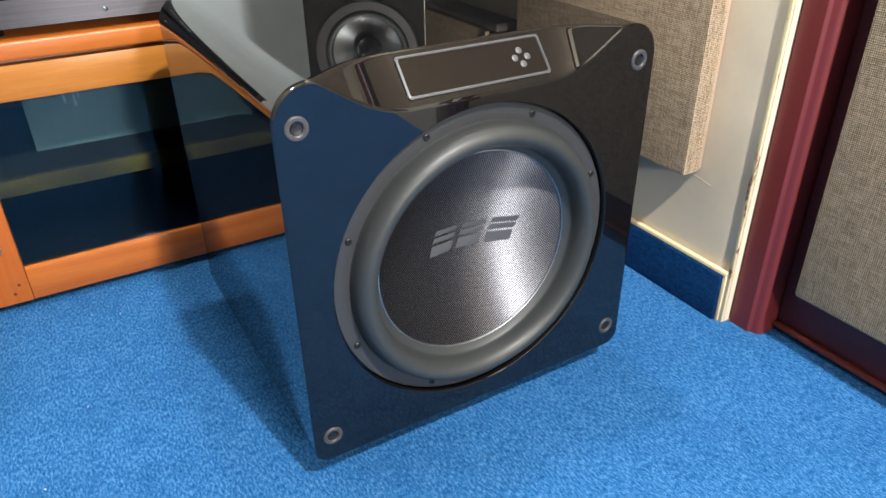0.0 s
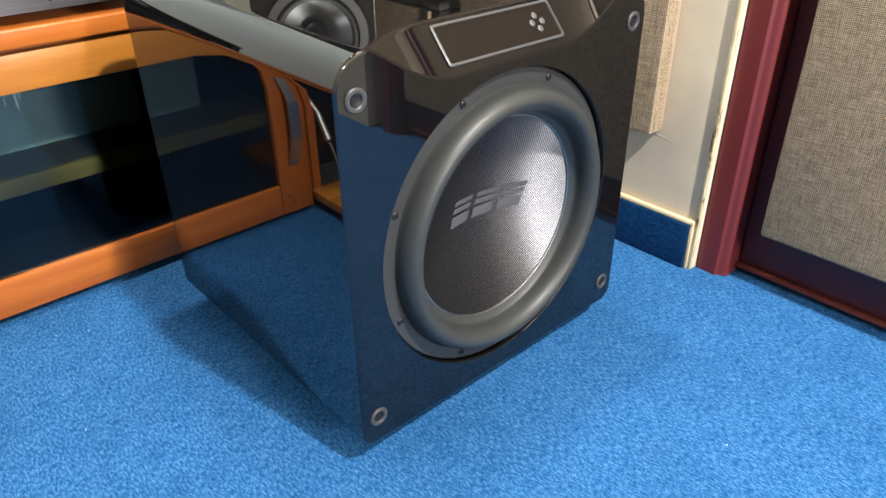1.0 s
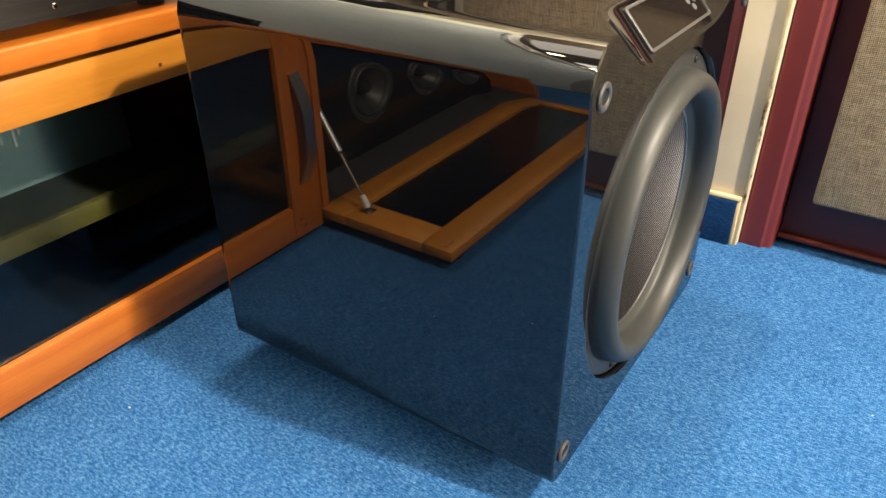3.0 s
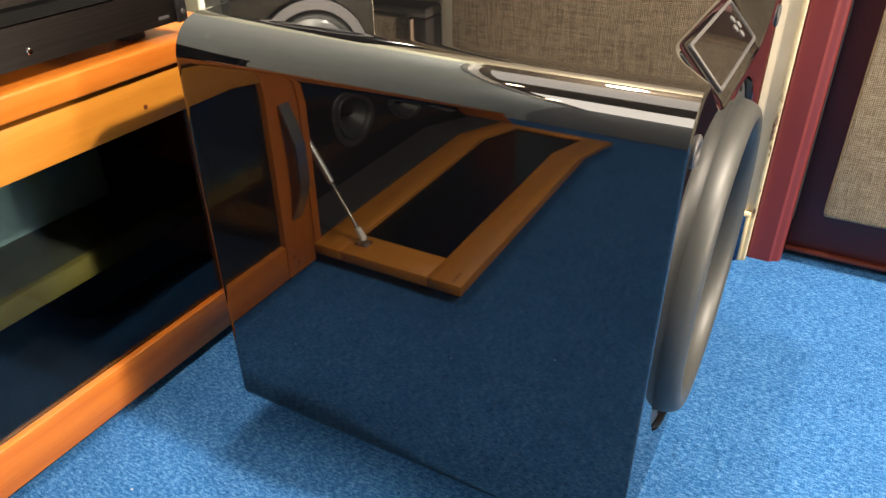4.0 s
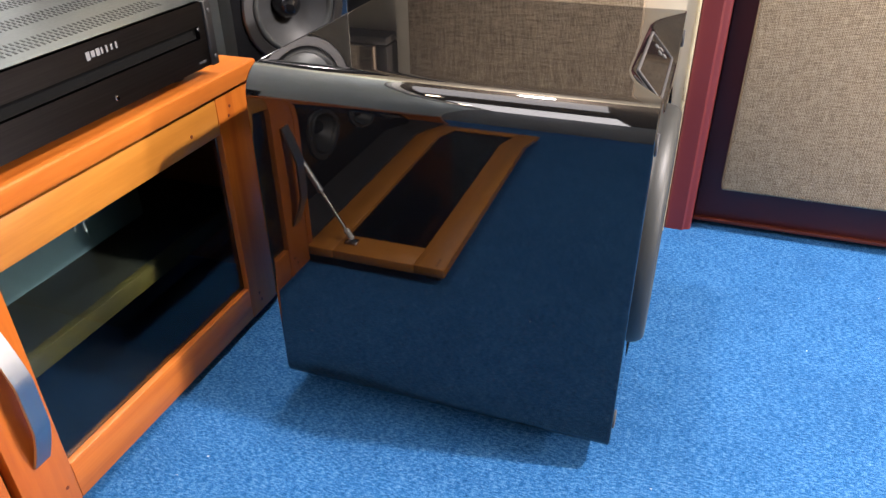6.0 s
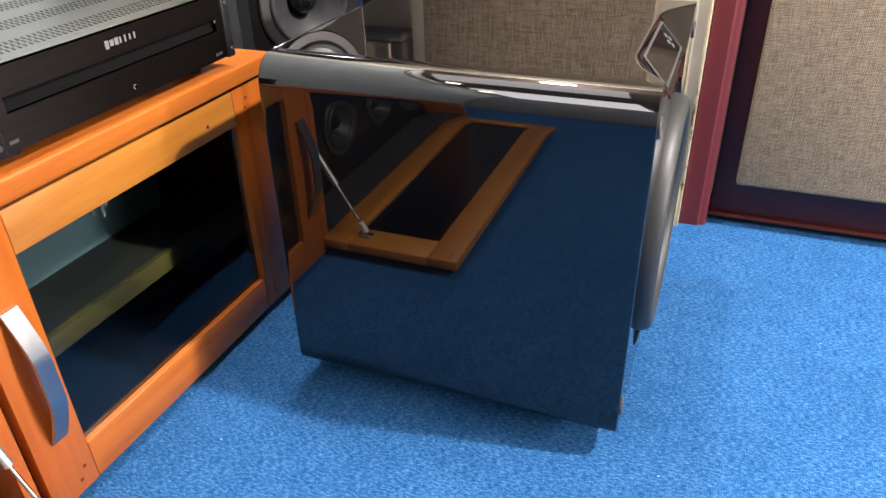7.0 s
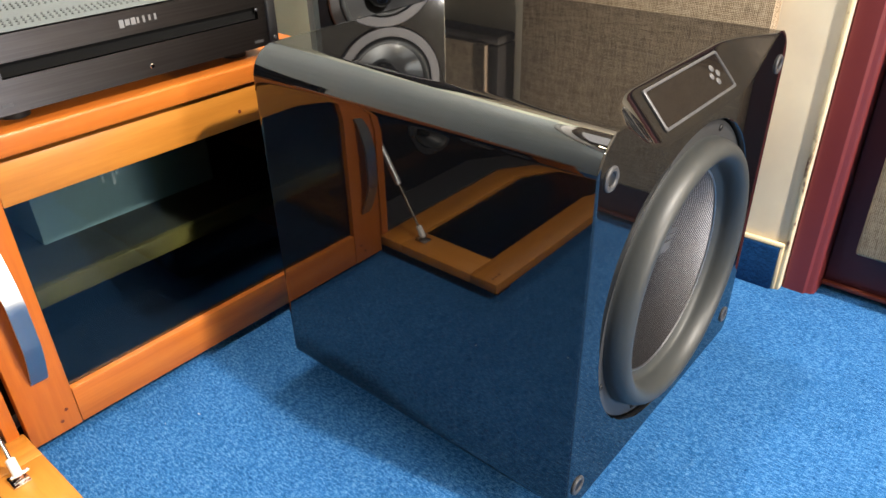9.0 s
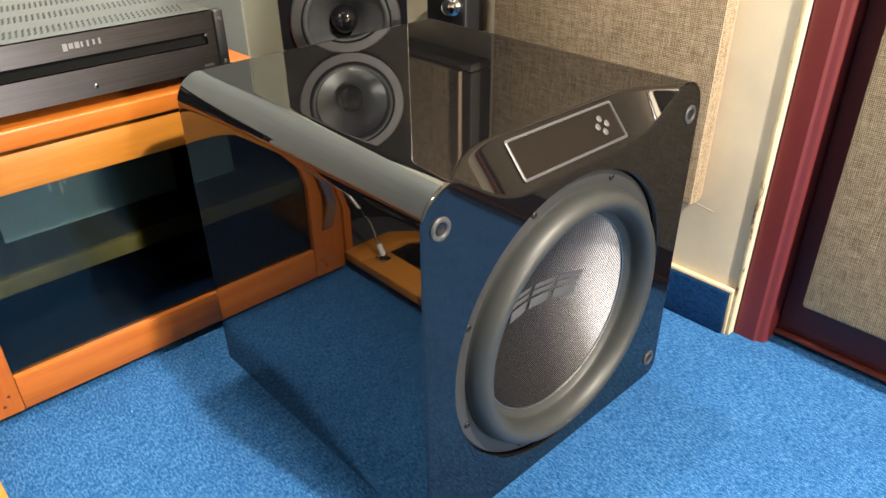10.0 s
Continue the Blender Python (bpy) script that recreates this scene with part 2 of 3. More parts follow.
def box(x0, x1, y0, y1, z0, z1, bevel=0.0, segments=2, bm=None):
    made = bmesh.new()
    bmesh.ops.create_cube(made, size=1.0, matrix=Matrix.Translation(((x0 + x1) / 2, (y0 + y1) / 2, (z0 + z1) / 2)) @ Matrix.Diagonal((x1 - x0, y1 - y0, z1 - z0, 1)))
    if bevel:
        bmesh.ops.bevel(made, geom=made.edges[:], offset=bevel, segments=segments, profile=0.5, affect="EDGES")
    if bm is None:
        return made
    me = bpy.data.meshes.new("join")
    made.to_mesh(me)
    made.free()
    bm.from_mesh(me)
    bpy.data.meshes.remove(me)
    return bm


def loops(rings, closed_start=False, closed_end=False):
    """A skin over rings of equally many points."""
    bm = bmesh.new()
    vs = [[bm.verts.new(p) for p in ring] for ring in rings]
    n = len(vs[0])
    for a, b in zip(vs, vs[1:]):
        for i in range(n):
            bm.faces.new((a[i], a[(i + 1) % n], b[(i + 1) % n], b[i]))
    if closed_start:
        bm.faces.new(vs[0][::-1])
    if closed_end:
        bm.faces.new(vs[-1])
    return bm


def turned(centre, axis, profile, n=96, closed=True):
    """A solid of revolution: profile of (radius, distance along axis) round an axis through centre."""
    axis = Vector(axis).normalized()
    q = Vector((0, 0, 1)).rotation_difference(axis).to_matrix()
    c = Vector(centre)
    rings = [[c + q @ Vector((r * math.cos(2 * math.pi * i / n), r * math.sin(2 * math.pi * i / n), d)) for i in range(n)] for r, d in profile]
    return loops(rings, closed, closed)


def rod(a, b, r, n=16):
    a, b = Vector(a), Vector(b)
    d = (b - a).length
    e = min(r * 0.3, d * 0.2)
    return turned(a, b - a, [(r - e, 0), (r, e), (r, d - e), (r - e, d)], n)


def prism(outline, low, high, axis="z"):
    """An outline of two coordinates, raised along an axis."""
    def at(p, h):
        return {"z": (p[0], p[1], h), "y": (p[0], h, p[1]), "x": (h, p[0], p[1])}[axis]
    return loops([[at(p, low) for p in outline], [at(p, high) for p in outline]], True, True)


# ---- the room ----
structure("floor", box(-2.6, 1.1, -1.7, 2.0, -0.05, 0.0), CARPET, "blue loop-pile carpet floor", "floor")
structure("ceiling", box(-2.6, 1.2, -1.7, 2.0, 2.6, 2.7), CEILING_CLOTH, "brown fabric acoustic ceiling", "ceiling")
structure("wall_east", box(0.90, 1.10, 0.622, 2.0, 0.0, 2.6), CREAM, "cream painted wall beside the door", "wall")
structure("wall_north", box(-2.6, 0.638, 1.80, 1.95, 0.0, 2.6), GREY_WALL, "grey-blue painted back wall", "wall")
structure("wall_north_pier", box(0.638, 0.90, 1.79, 1.95, 0.0, 2.6), PALE_GREEN, "pale green painted pier in the back wall", "wall")
structure("trim_cornice", box(-2.6, 0.62, 1.765, 1.7985, 2.50, 2.5985, 0.004), WHITE, "white cornice along the back wall", "trim")
structure("wall_west", box(-2.75, -2.6, -1.7, 1.95, 0.0, 2.6), SLATE_WALL, "slate-grey painted wall", "wall")
# Closing wall out of view; its opening is added behind the low south lamp.
south = box(-2.6, 0.2, -1.85, -1.7, 0.0, 2.6)
box(0.5, 1.1, -1.85, -1.7, 0.0, 2.6, bm=south)
box(0.2, 0.5, -1.85, -1.7, 0.0, 0.85, bm=south)
box(0.2, 0.5, -1.85, -1.7, 1.25, 2.6, bm=south)
structure("wall_south", south, CREAM, "unseen cream closing wall with an added opening behind the low lamp", "wall")
structure("wall_east_door_side", box(0.90, 1.10, -1.7, -0.32, 0.0, 2.6), CREAM, "cream painted wall past the door", "wall")
structure("wall_east_lintel", box(0.90, 1.10, -0.32, 0.622, 2.12, 2.6), CREAM, "cream painted wall over the door", "wall")
structure("baseboard", box(0.886, 0.8985, 0.636, 1.78, 0.0, 0.088, 0.002), SKIRT, "navy carpet strip used as skirting", "skirting")
structure("trim", box(0.8945, 0.8995, 0.6222, 0.6290, 0.0, 2.1, 0.001), CREAM_TRIM, "yellowish paint edge beside the door post", "trim")

structure("trim_line", box(0.8900, 0.8988, 0.6292, 1.78, 0.0884, 0.0965, 0.002), YELLOW_PAINT, "yellowish paint line over the carpet skirting", "trim")

structure("trim_end", box(0.8915, 0.8988, 0.6292, 0.6356, 0.0, 0.0882, 0.001), YELLOW_PAINT, "yellowish paint strip at the end of the skirting", "trim")

# door frame and door leaf
POST = [(1.0, 0.621), (0.914, 0.621), (0.911, 0.618), (0.911, 0.5835), (0.9125, 0.5815), (0.9155, 0.5800), (0.9165, 0.5785), (0.9175, 0.5735), (0.9195, 0.5695), (0.9230, 0.5665), (0.9280, 0.5655), (1.0, 0.5645)]
frame_post = tagged(new("door_frame", mesh_of("door_frame", prism(POST, 0.0, 2.1), MAROON)), "maroon painted wooden door frame with a moulded edge", "door frame", kind="structure")
part("post", prism([(x, 0.346 - y) for x, y in POST], 0.0, 2.1), MAROON, frame_post)
part("head", box(0.906, 1.0, -0.2185, 0.5640, 2.06, 2.1, 0.003), MAROON, frame_post)
door = tagged(new("door_1", mesh_of("door_1", box(0.9565, 1.0, -0.218, 0.5635, 0.012, 2.055, 0.003), MAROON_DARK)), "dark maroon door with a brown fabric acoustic panel", "door", kind="structure")
part("fabric_panel", box(0.909, 0.955, -0.175, 0.521, 0.108, 1.95, 0.006, 3), BURLAP_DOOR, door, "brown woven fabric panel")
part("bottom_bar", box(0.946, 0.956, -0.218, 0.5640, 0.012, 0.020, 0.002), KNOT, door, "thin brown draught strip")

panel = thing("acoustic_panel", (0.88, 0.95, 0.245), "tan burlap-covered acoustic panel hung on the cream wall", "acoustic panel", "acoustic panels")
part("fabric", box(0.856, 0.8925, 0.722, 1.195, 0.243, 1.45, 0.004, 2), BURLAP, panel)
part("backing_board", box(0.893, 0.8985, 0.7245, 1.193, 0.2455, 1.4485, 0.001), PLY, panel, "thin wooden backing board")


# scuff and small blisters in the paint under the panel
marks = bmesh.new()
rng = random.Random(11)
for i in range(16):
    y, z = rng.uniform(0.72, 0.86), rng.uniform(0.125, 0.205)
    q = Matrix.Translation((0.8999, y, z)) @ Matrix.Rotation(rng.uniform(0, 3.1), 4, "X") @ Matrix.Diagonal((0.0014, rng.uniform(0.002, 0.006), 0.0016, 1))
    bmesh.ops.create_icosphere(marks, subdivisions=1, radius=0.5, matrix=q)
for i in range(9):
    q = Matrix.Translation((0.8999, 0.700 + i * 0.0045, 0.2255 + 0.0006 * i + rng.uniform(-0.001, 0.001))) @ Matrix.Diagonal((0.0010, 0.0075, 0.0014, 1))
    bmesh.ops.create_icosphere(marks, subdivisions=1, radius=0.5, matrix=q)
tagged(new("paint_blisters", mesh_of("paint_blisters", marks, CREAM)), "small blisters and a scuff in the cream wall paint", "paint marks", kind="stuff")


# ---- the subwoofer ----
SX0, SX1, SY0, SY1, SZ0, SZ1 = 0.1715, 0.6665, 0.640, 1.136, 0.042, 0.530
DCX, DCZ = 0.4148, 0.2700


def soft_floor(v, k):
    return 0.0 if v < -k else v if v > k else (v + k) ** 2 / (4 * k)


def soft_least(a, b, k):
    h = max(k - abs(a - b), 0.0) / k
    return min(a, b) - h * h * k / 4


def scoop(x, y):
    """How deep the slope for the display is cut into the top, with a leaning cheek at each end."""
    slope = (0.6845 - y) * 1.12
    cheek = 0.65 * (0.199 - abs(x - 0.414) - (y - 0.64) * 1.45)
    return soft_floor(soft_least(slope, cheek, 0.024), 0.003)


def sub_ring(y, inset=0.0):
    """The cabinet's outline across, at depth y: rounded, with the scoop for the display in the top."""
    rb, rt, pts = 0.020, 0.040, []
    for i in range(24):
        pts.append((SX0 + rb + (SX1 - SX0 - 2 * rb) * i / 24, SZ0))
    for i in range(10):
        a = -math.pi / 2 + math.pi / 2 * i / 10
        pts.append((SX1 - rb + rb * math.cos(a), SZ0 + rb + rb * math.sin(a)))
    for i in range(24):
        pts.append((SX1, SZ0 + rb + (SZ1 - rt - SZ0 - rb) * i / 24))
    for i in range(16):
        a = math.pi / 2 * i / 16
        pts.append((SX1 - rt + rt * math.cos(a), SZ1 - rt + rt * math.sin(a)))
    for i in range(150):
        pts.append((SX1 - rt - (SX1 - SX0 - 2 * rt) * i / 150, SZ1))
    for i in range(16):
        a = math.pi / 2 + math.pi / 2 * i / 16
        pts.append((SX0 + rt + rt * math.cos(a), SZ1 - rt + rt * math.sin(a)))
    for i in range(24):
        pts.append((SX0, SZ1 - rt - (SZ1 - rt - SZ0 - rb) * i / 24))
    for i in range(10):
        a = math.pi + math.pi / 2 * i / 10
        pts.append((SX0 + rb + rb * math.cos(a), SZ0 + rb + rb * math.sin(a)))
    cx, cz = (SX0 + SX1) / 2, (SZ0 + SZ1) / 2
    out = []
    for x, z in pts:
        if z > SZ1 - 0.03:
            z -= scoop(x, y)
        out.append((cx + (x - cx) * (1 - inset / 0.2475), y, cz + (z - cz) * (1 - inset / 0.244)))
    return out


sub = thing("subwoofer", (0.419, 0.888, 0.0), "gloss black box subwoofer with one large driver", "subwoofer")
rings = [sub_ring(SY1, 0.006), sub_ring(SY1, 0.0022), sub_ring(SY1 - 0.0006, 0.0008), sub_ring(SY1 - 0.0022), sub_ring(SY1 - 0.006)]
rings += [sub_ring(y) for y in (1.0, 0.85, 0.75, 0.71, 0.70, *(0.694 - 0.0015 * i for i in range(36)))]
rings += [sub_ring(0.6414, 0.0006), sub_ring(0.6404, 0.0016), sub_ring(0.640, 0.003), sub_ring(0.640, 0.0045)]
face = rings[-1]
ways = [math.atan2(p[2] - DCZ, p[0] - DCX) for p in face]
for y, r in ((0.640, 0.2005), (0.640, 0.1992), (0.641, 0.1982), (0.6545, 0.1982), (0.6545, 0.165), (0.775, 0.165)):
    rings.append([(DCX + r * math.cos(a), y, DCZ + r * math.sin(a)) for a in ways])
body = part("cabinet", loops(rings, True, True), PIANO, sub, "gloss black lacquered cabinet with a scooped top edge", 28)

FRONT = (0, -1, 0)
flange = part("driver_frame", turned((DCX, 0.654, DCZ), FRONT, [(0.1968, 0.0), (0.1968, 0.0048), (0.1955, 0.0062), (0.172, 0.0062), (0.168, 0.004), (0.168, 0.0)], 128, False), FLANGE, sub, "satin black driver frame ring")
for i in range(8):
    a = radians(22.5 + 45 * i)
    at = (DCX + 0.1868 * math.cos(a), 0.6478, DCZ + 0.1868 * math.sin(a))
    part("screw", turned(at, FRONT, [(0.0042, 0), (0.0042, 0.0014), (0.0034, 0.0022), (0.0018, 0.0022), (0.0016, 0.0010), (0.0002, 0.0010)], 16), BLACK, flange)
roll = [(0.178, 0.0)]
for i in range(25):
    a = math.pi * i / 24
    roll.append((0.1615 + 0.0148 * math.cos(a), 0.003 + 0.0262 * math.sin(a) ** 0.85))
roll += [(0.1454, 0.0005), (0.1385, -0.0035), (0.1368, -0.0045), (0.1368, -0.008), (0.178, -0.006)]
part("surround", turned((DCX, 0.650, DCZ), FRONT, roll, 144, False), RUBBER, sub, "thick matt black rubber surround", 60)


def cone_y(r):
    q = min(1.0, r / 0.1378)
    return 0.6548 + 0.052 * (1 - q * q)


cone = part("cone", turned((DCX, 0, DCZ), (0, 1, 0), [(0.1378 - 0.1378 * i / 72 + 0.0001, cone_y(0.1378 - 0.1378 * i / 72)) for i in range(73)], 192, False), CONE, sub, "grey woven fibre cone", 60)


part("cone_rim", turned((DCX, 0.6546, DCZ), FRONT, [(0.1377, 0.0), (0.1374, 0.0007), (0.1364, 0.0009), (0.1356, 0.0004), (0.1354, -0.0012)], 128, False), STEEL, cone, "thin pale glued edge")


def logo_bar(points):
    """A thin dark shape lying on the cone, from corners in metres from its centre."""
    outer = [(DCX + x, cone_y(math.hypot(x, z)) - 0.0006, DCZ + z) for x, z in points]
    inner = [(x, y - 0.0004, z) for x, y, z in outer]
    return loops([outer, inner], True, True)


def slanted(x, z, w, h):
    return [(x, z), (x + w, z), (x + w + h * 0.35, z + h), (x + h * 0.35, z + h)]


for cx0 in (-0.036, 0.006, 0.048):
    for dz in (-0.018, 0.0, 0.010):
        part("logo_shape", logo_bar(slanted(cx0 + dz * 0.35, dz, 0.034, 0.014 if dz < 0 else 0.007)), LOGO, cone, "plain dark slanted bar")

for x in (0.196, 0.640):
    for z in (0.081, 0.4845):
        s = part("grille_socket", turned((x, 0.6400, z), FRONT, [(0.0128, -0.002), (0.0128, 0.0012), (0.0115, 0.0024), (0.0085, 0.0024), (0.0070, 0.0012), (0.0062, -0.006), (0.0001, -0.006)], 40, False), SOCKET, sub, "grey ringed grille socket")
        part("socket_hole", turned((x, 0.6405, z), FRONT, [(0.0058, 0.0), (0.0058, 0.0016), (0.0030, 0.0008), (0.0001, 0.0008)], 24), BLACK, s)
for x in (0.25, 0.588):
    for y in (0.71, 1.06):
        part("foot", turned((x, y, 0.0), (0, 0, 1), [(0.022, 0.0), (0.024, 0.004), (0.024, 0.036), (0.022, 0.0425)], 32), BLACK, sub, "black rubber foot")

# display set into the sloping scoop
DV = Vector((0, 1.0, 1.12)).normalized()
DN = Vector((0, -DV.z, DV.y))
DO = Vector((0.4165, 0.6632, 0.5062))


def on_display(u, v, h):
    return DO + Vector((u, 0, 0)) + DV * v + DN * h


def display_frame(hw, hh, r, h):
    pts = []
    for cx, cz, a0 in ((hw - r, hh - r, 0), (r - hw, hh - r, 90), (r - hw, r - hh, 180), (hw - r, r - hh, 270)):
        for i in range(6):
            a = radians(a0 + 18 * i)
            pts.append(on_display(cx + r * math.cos(a), cz + r * math.sin(a), h))
    return pts


bezel = part("display_bezel", loops([display_frame(0.0935, 0.0250, 0.004, -0.004), display_frame(0.0935, 0.0250, 0.004, 0.0016), display_frame(0.0925, 0.0240, 0.0035, 0.0022), display_frame(0.0905, 0.0220, 0.003, 0.0022), display_frame(0.0900, 0.0215, 0.003, 0.0004)], True, False), SILVER, sub, "thin silver display bezel")
part("display_screen", loops([display_frame(0.0901, 0.0216, 0.003, -0.002), display_frame(0.0901, 0.0216, 0.003, 0.0008)], True, True), SCREEN, bezel, "dark glossy display window")
for du, dv in ((-0.0085, 0), (0.0085, 0), (0, 0.0085), (0, -0.0085)):
    part("button", turned(on_display(0.0605 + du, 0.0 + dv, 0.0006), DN, [(0.0042, 0), (0.0042, 0.0010), (0.0032, 0.0016), (0.0001, 0.0016)], 20), BUTTON, bezel, "round grey button")


# ---- the low cabinet ----
cab = thing("media_cabinet", (-0.32, 1.52, 0.0), "orange pine media cabinet with smoked glass doors, one flap folded down", "cabinet")
part("tabletop", box(-1.12, 0.416, 1.280, 1.775, 0.4325, 0.4605, 0.0035, 3), WOOD_X, cab)
part("apron", box(-1.10, 0.370, 1.3125, 1.330, 0.375, 0.4320, 0.001), WOOD_X, cab)
part("end_panel", box(0.3895, 0.412, 1.2935, 1.76, 0.016, 0.4322, 0.002), WOOD_Z, cab)
part("end_panel", box(-1.10, -1.08, 1.30, 1.76, 0.03, 0.4322, 0.002), WOOD_Z, cab)
part("divider", box(-0.206, -0.188, 1.296, 1.76, 0.03, 0.4322, 0.002), WOOD_Z, cab)
# Boards behind the glass door: the interior's shade is put into their dark colours.
part("base_board", box(-0.187, 0.389, 1.315, 1.76, 0.045, 0.068, 0.001), BLACK, cab, "base board coloured near black for the shade inside the cabinet")
part("base_board", box(-1.08, -0.2065, 1.303, 1.76, 0.026, 0.0395, 0.001), WOOD_X, cab)
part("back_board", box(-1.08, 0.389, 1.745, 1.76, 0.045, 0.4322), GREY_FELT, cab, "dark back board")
part("shelf", box(-0.187, 0.388, 1.331, 1.744, 0.213, 0.230, 0.001), SHELF_TOP, cab, "grey-green shelf board, darkened for the shade inside the cabinet")
part("shelf_edge", box(-0.187, 0.388, 1.318, 1.3308, 0.202, 0.2305, 0.001), OLIVE, cab, "yellow edge strip of the shelf, dulled for the shade inside")
part("shelf_lining", box(-1.079, -0.207, 1.302, 1.74, 0.040, 0.046), GREY_FELT, cab, "grey felt lining")
for x in (-0.9, -0.21, 0.34):
    for y in (1.36, 1.72):
        part("leg", box(x - 0.02, x + 0.02, y - 0.02, y + 0.02, 0.0, 0.046, 0.002), BLACK, cab)
dr = part("door", box(-0.108, 0.3128, 1.2922, 1.3108, 0.3682, 0.4245, 0.0015), WOOD_PALE, cab, "closed pine-framed smoked glass door")
part("stile", box(-0.180, -0.1085, 1.2915, 1.3110, 0.014, 0.4255, 0.002), WOOD_Z, dr)
part("stile", box(0.3133, 0.389, 1.2915, 1.3110, 0.014, 0.4255, 0.002), WOOD_Z, dr)
part("bottom_rail", box(-0.108, 0.3128, 1.2922, 1.3108, 0.0145, 0.077, 0.0015), WOOD_X, dr)
pane = part("glass_pane", box(-0.1075, 0.3125, 1.3020, 1.3060, 0.0775, 0.3678), GLASS, dr, "smoked glass pane")
pane.visible_shadow = False
for x, z in ((-0.124, 0.050), (-0.134, 0.034), (0.345, 0.404), (0.339, 0.390), (0.339, 0.052), (0.343, 0.036), (-0.124, 0.402), (-0.130, 0.387), (0.245, 0.391)):
    part("dowel", turned((x, 1.2916, z), FRONT, [(0.0028, -0.001), (0.0028, 0.0003), (0.0001, 0.0005)], 12), KNOT, dr)


def bow_handle(x0, x1, z0, z1, y, out, thick):
    ring_list = []
    for i in range(25):
        s = i / 24
        z = z0 + (z1 - z0) * s
        d = out * min(1.0, math.sin(math.pi * s) * 1.15)
        dd = out * 1.1 * math.pi * math.cos(math.pi * s) / (z1 - z0)
        nz, ny = dd / math.hypot(1, dd), 1 / math.hypot(1, dd)
        a = (y - d, z)
        b = (y - d - thick * ny, z - thick * nz * 0.5)
        ring_list.append([(x0, *a), (x1, *a), (x1, *b), (x0, *b)])
    return loops(ring_list, True, True)


part("handle", bow_handle(-0.154, -0.131, 0.118, 0.316, 1.2912, 0.024, 0.004), STEEL, dr, "bowed brushed steel strip handle")

flap = part("drop_flap", box(-1.03, -0.183, 1.003, 1.066, 0.024, 0.044, 0.002), WOOD_PALE, cab, "pine-framed glass flap folded down to the floor")
part("rail", box(-1.03, -0.183, 1.240, 1.300, 0.024, 0.044, 0.002), WOOD_PALE, flap)
part("stile", box(-0.25, -0.1832, 1.0662, 1.2398, 0.0243, 0.0437, 0.001), WOOD_PALE_Y, flap)
part("stile", box(-1.03, -0.97, 1.0662, 1.2398, 0.0243, 0.0437, 0.001), WOOD_PALE_Y, flap)
part("glass_pane", box(-0.97, -0.2502, 1.0663, 1.2397, 0.030, 0.035), GLASS, flap, "smoked glass pane")
for x, y in ((-0.196, 1.022), (-0.206, 1.022), (-0.216, 1.022), (-0.94, 1.022)):
    part("dowel", turned((x, y, 0.0438), (0, 0, 1), [(0.0028, -0.001), (0.0028, 0.0003), (0.0001, 0.0005)], 12), KNOT, flap)
part("foot_pad", box(-0.96, -0.92, 1.02, 1.05, 0.0, 0.0245), BLACK, flap)
part("foot_pad", box(-0.25, -0.21, 1.02, 1.05, 0.0, 0.0245), BLACK, flap)

F, T = Vector((-0.222, 1.216, 0.056)), Vector((-0.216, 1.335, 0.262))
M = F.lerp(T, 0.47)
strut = part("gas_strut", rod(M, T, 0.0062, 20), TUBE, cab, "silver gas strut tube")
part("piston_rod", rod(F, M, 0.0026, 12), CHROME, strut)
part("rod_end", rod(F - (M - F).normalized() * 0.004, F + (M - F).normalized() * 0.022, 0.0060, 16), WHITE_PLASTIC, strut, "white plastic rod end")
part("bracket", box(-0.234, -0.212, 1.203, 1.229, 0.0441, 0.047, 0.001), CHROME, strut)
part("pin", rod((-0.232, 1.216, 0.0535), (-0.208, 1.216, 0.0535), 0.003, 12), CHROME, strut)

# contents of the cabinet
card = thing("storage_box", (0.06, 1.53, 0.2303), "pale teal cardboard box on the cabinet shelf", "box")
part("carton", box(-0.036, 0.262, 1.436, 1.66, 0.2303, 0.325, 0.002), TEAL, card)
part("lid", box(-0.037, 0.263, 1.4345, 1.661, 0.3255, 0.338, 0.002), TEAL, card)
for i, x in enumerate((0.028, 0.043, 0.050)):
    tie = thing("cable_tie", (x, 1.320, 0.375), "thin white plastic tie hanging inside the cabinet", "cable tie", "ties in the cabinet")
    part("strip", box(x - 0.0018, x + 0.0018, 1.3185, 1.3215, (0.345, 0.337, 0.350)[i], 0.3748, 0.0007), WHITE_PLASTIC, tie)

# Glints low behind the glass, put in as small pale scraps.
scraps = bmesh.new()
rng = random.Random(9)
for i in range(22):
    x, y = rng.choice(((0.01, 1.44), (0.05, 1.40), (0.125, 1.39), (-0.03, 1.42)))
    q = Matrix.Translation((x + rng.gauss(0, 0.014), y + rng.gauss(0, 0.012), 0.0690)) @ Matrix.Rotation(rng.uniform(0, 3.1), 4, "Z") @ Matrix.Rotation(rng.uniform(-0.4, 0.4), 4, "X") @ Matrix.Diagonal((rng.uniform(0.002, 0.006), rng.uniform(0.001, 0.003), 0.0012, 1))
    bmesh.ops.create_icosphere(scraps, subdivisions=1, radius=0.5, matrix=q)
tagged(new("glint_scraps", mesh_of("glint_scraps", scraps, MARK)), "small pale scraps standing in for glints on the dark cabinet base", "scraps", kind="stuff")


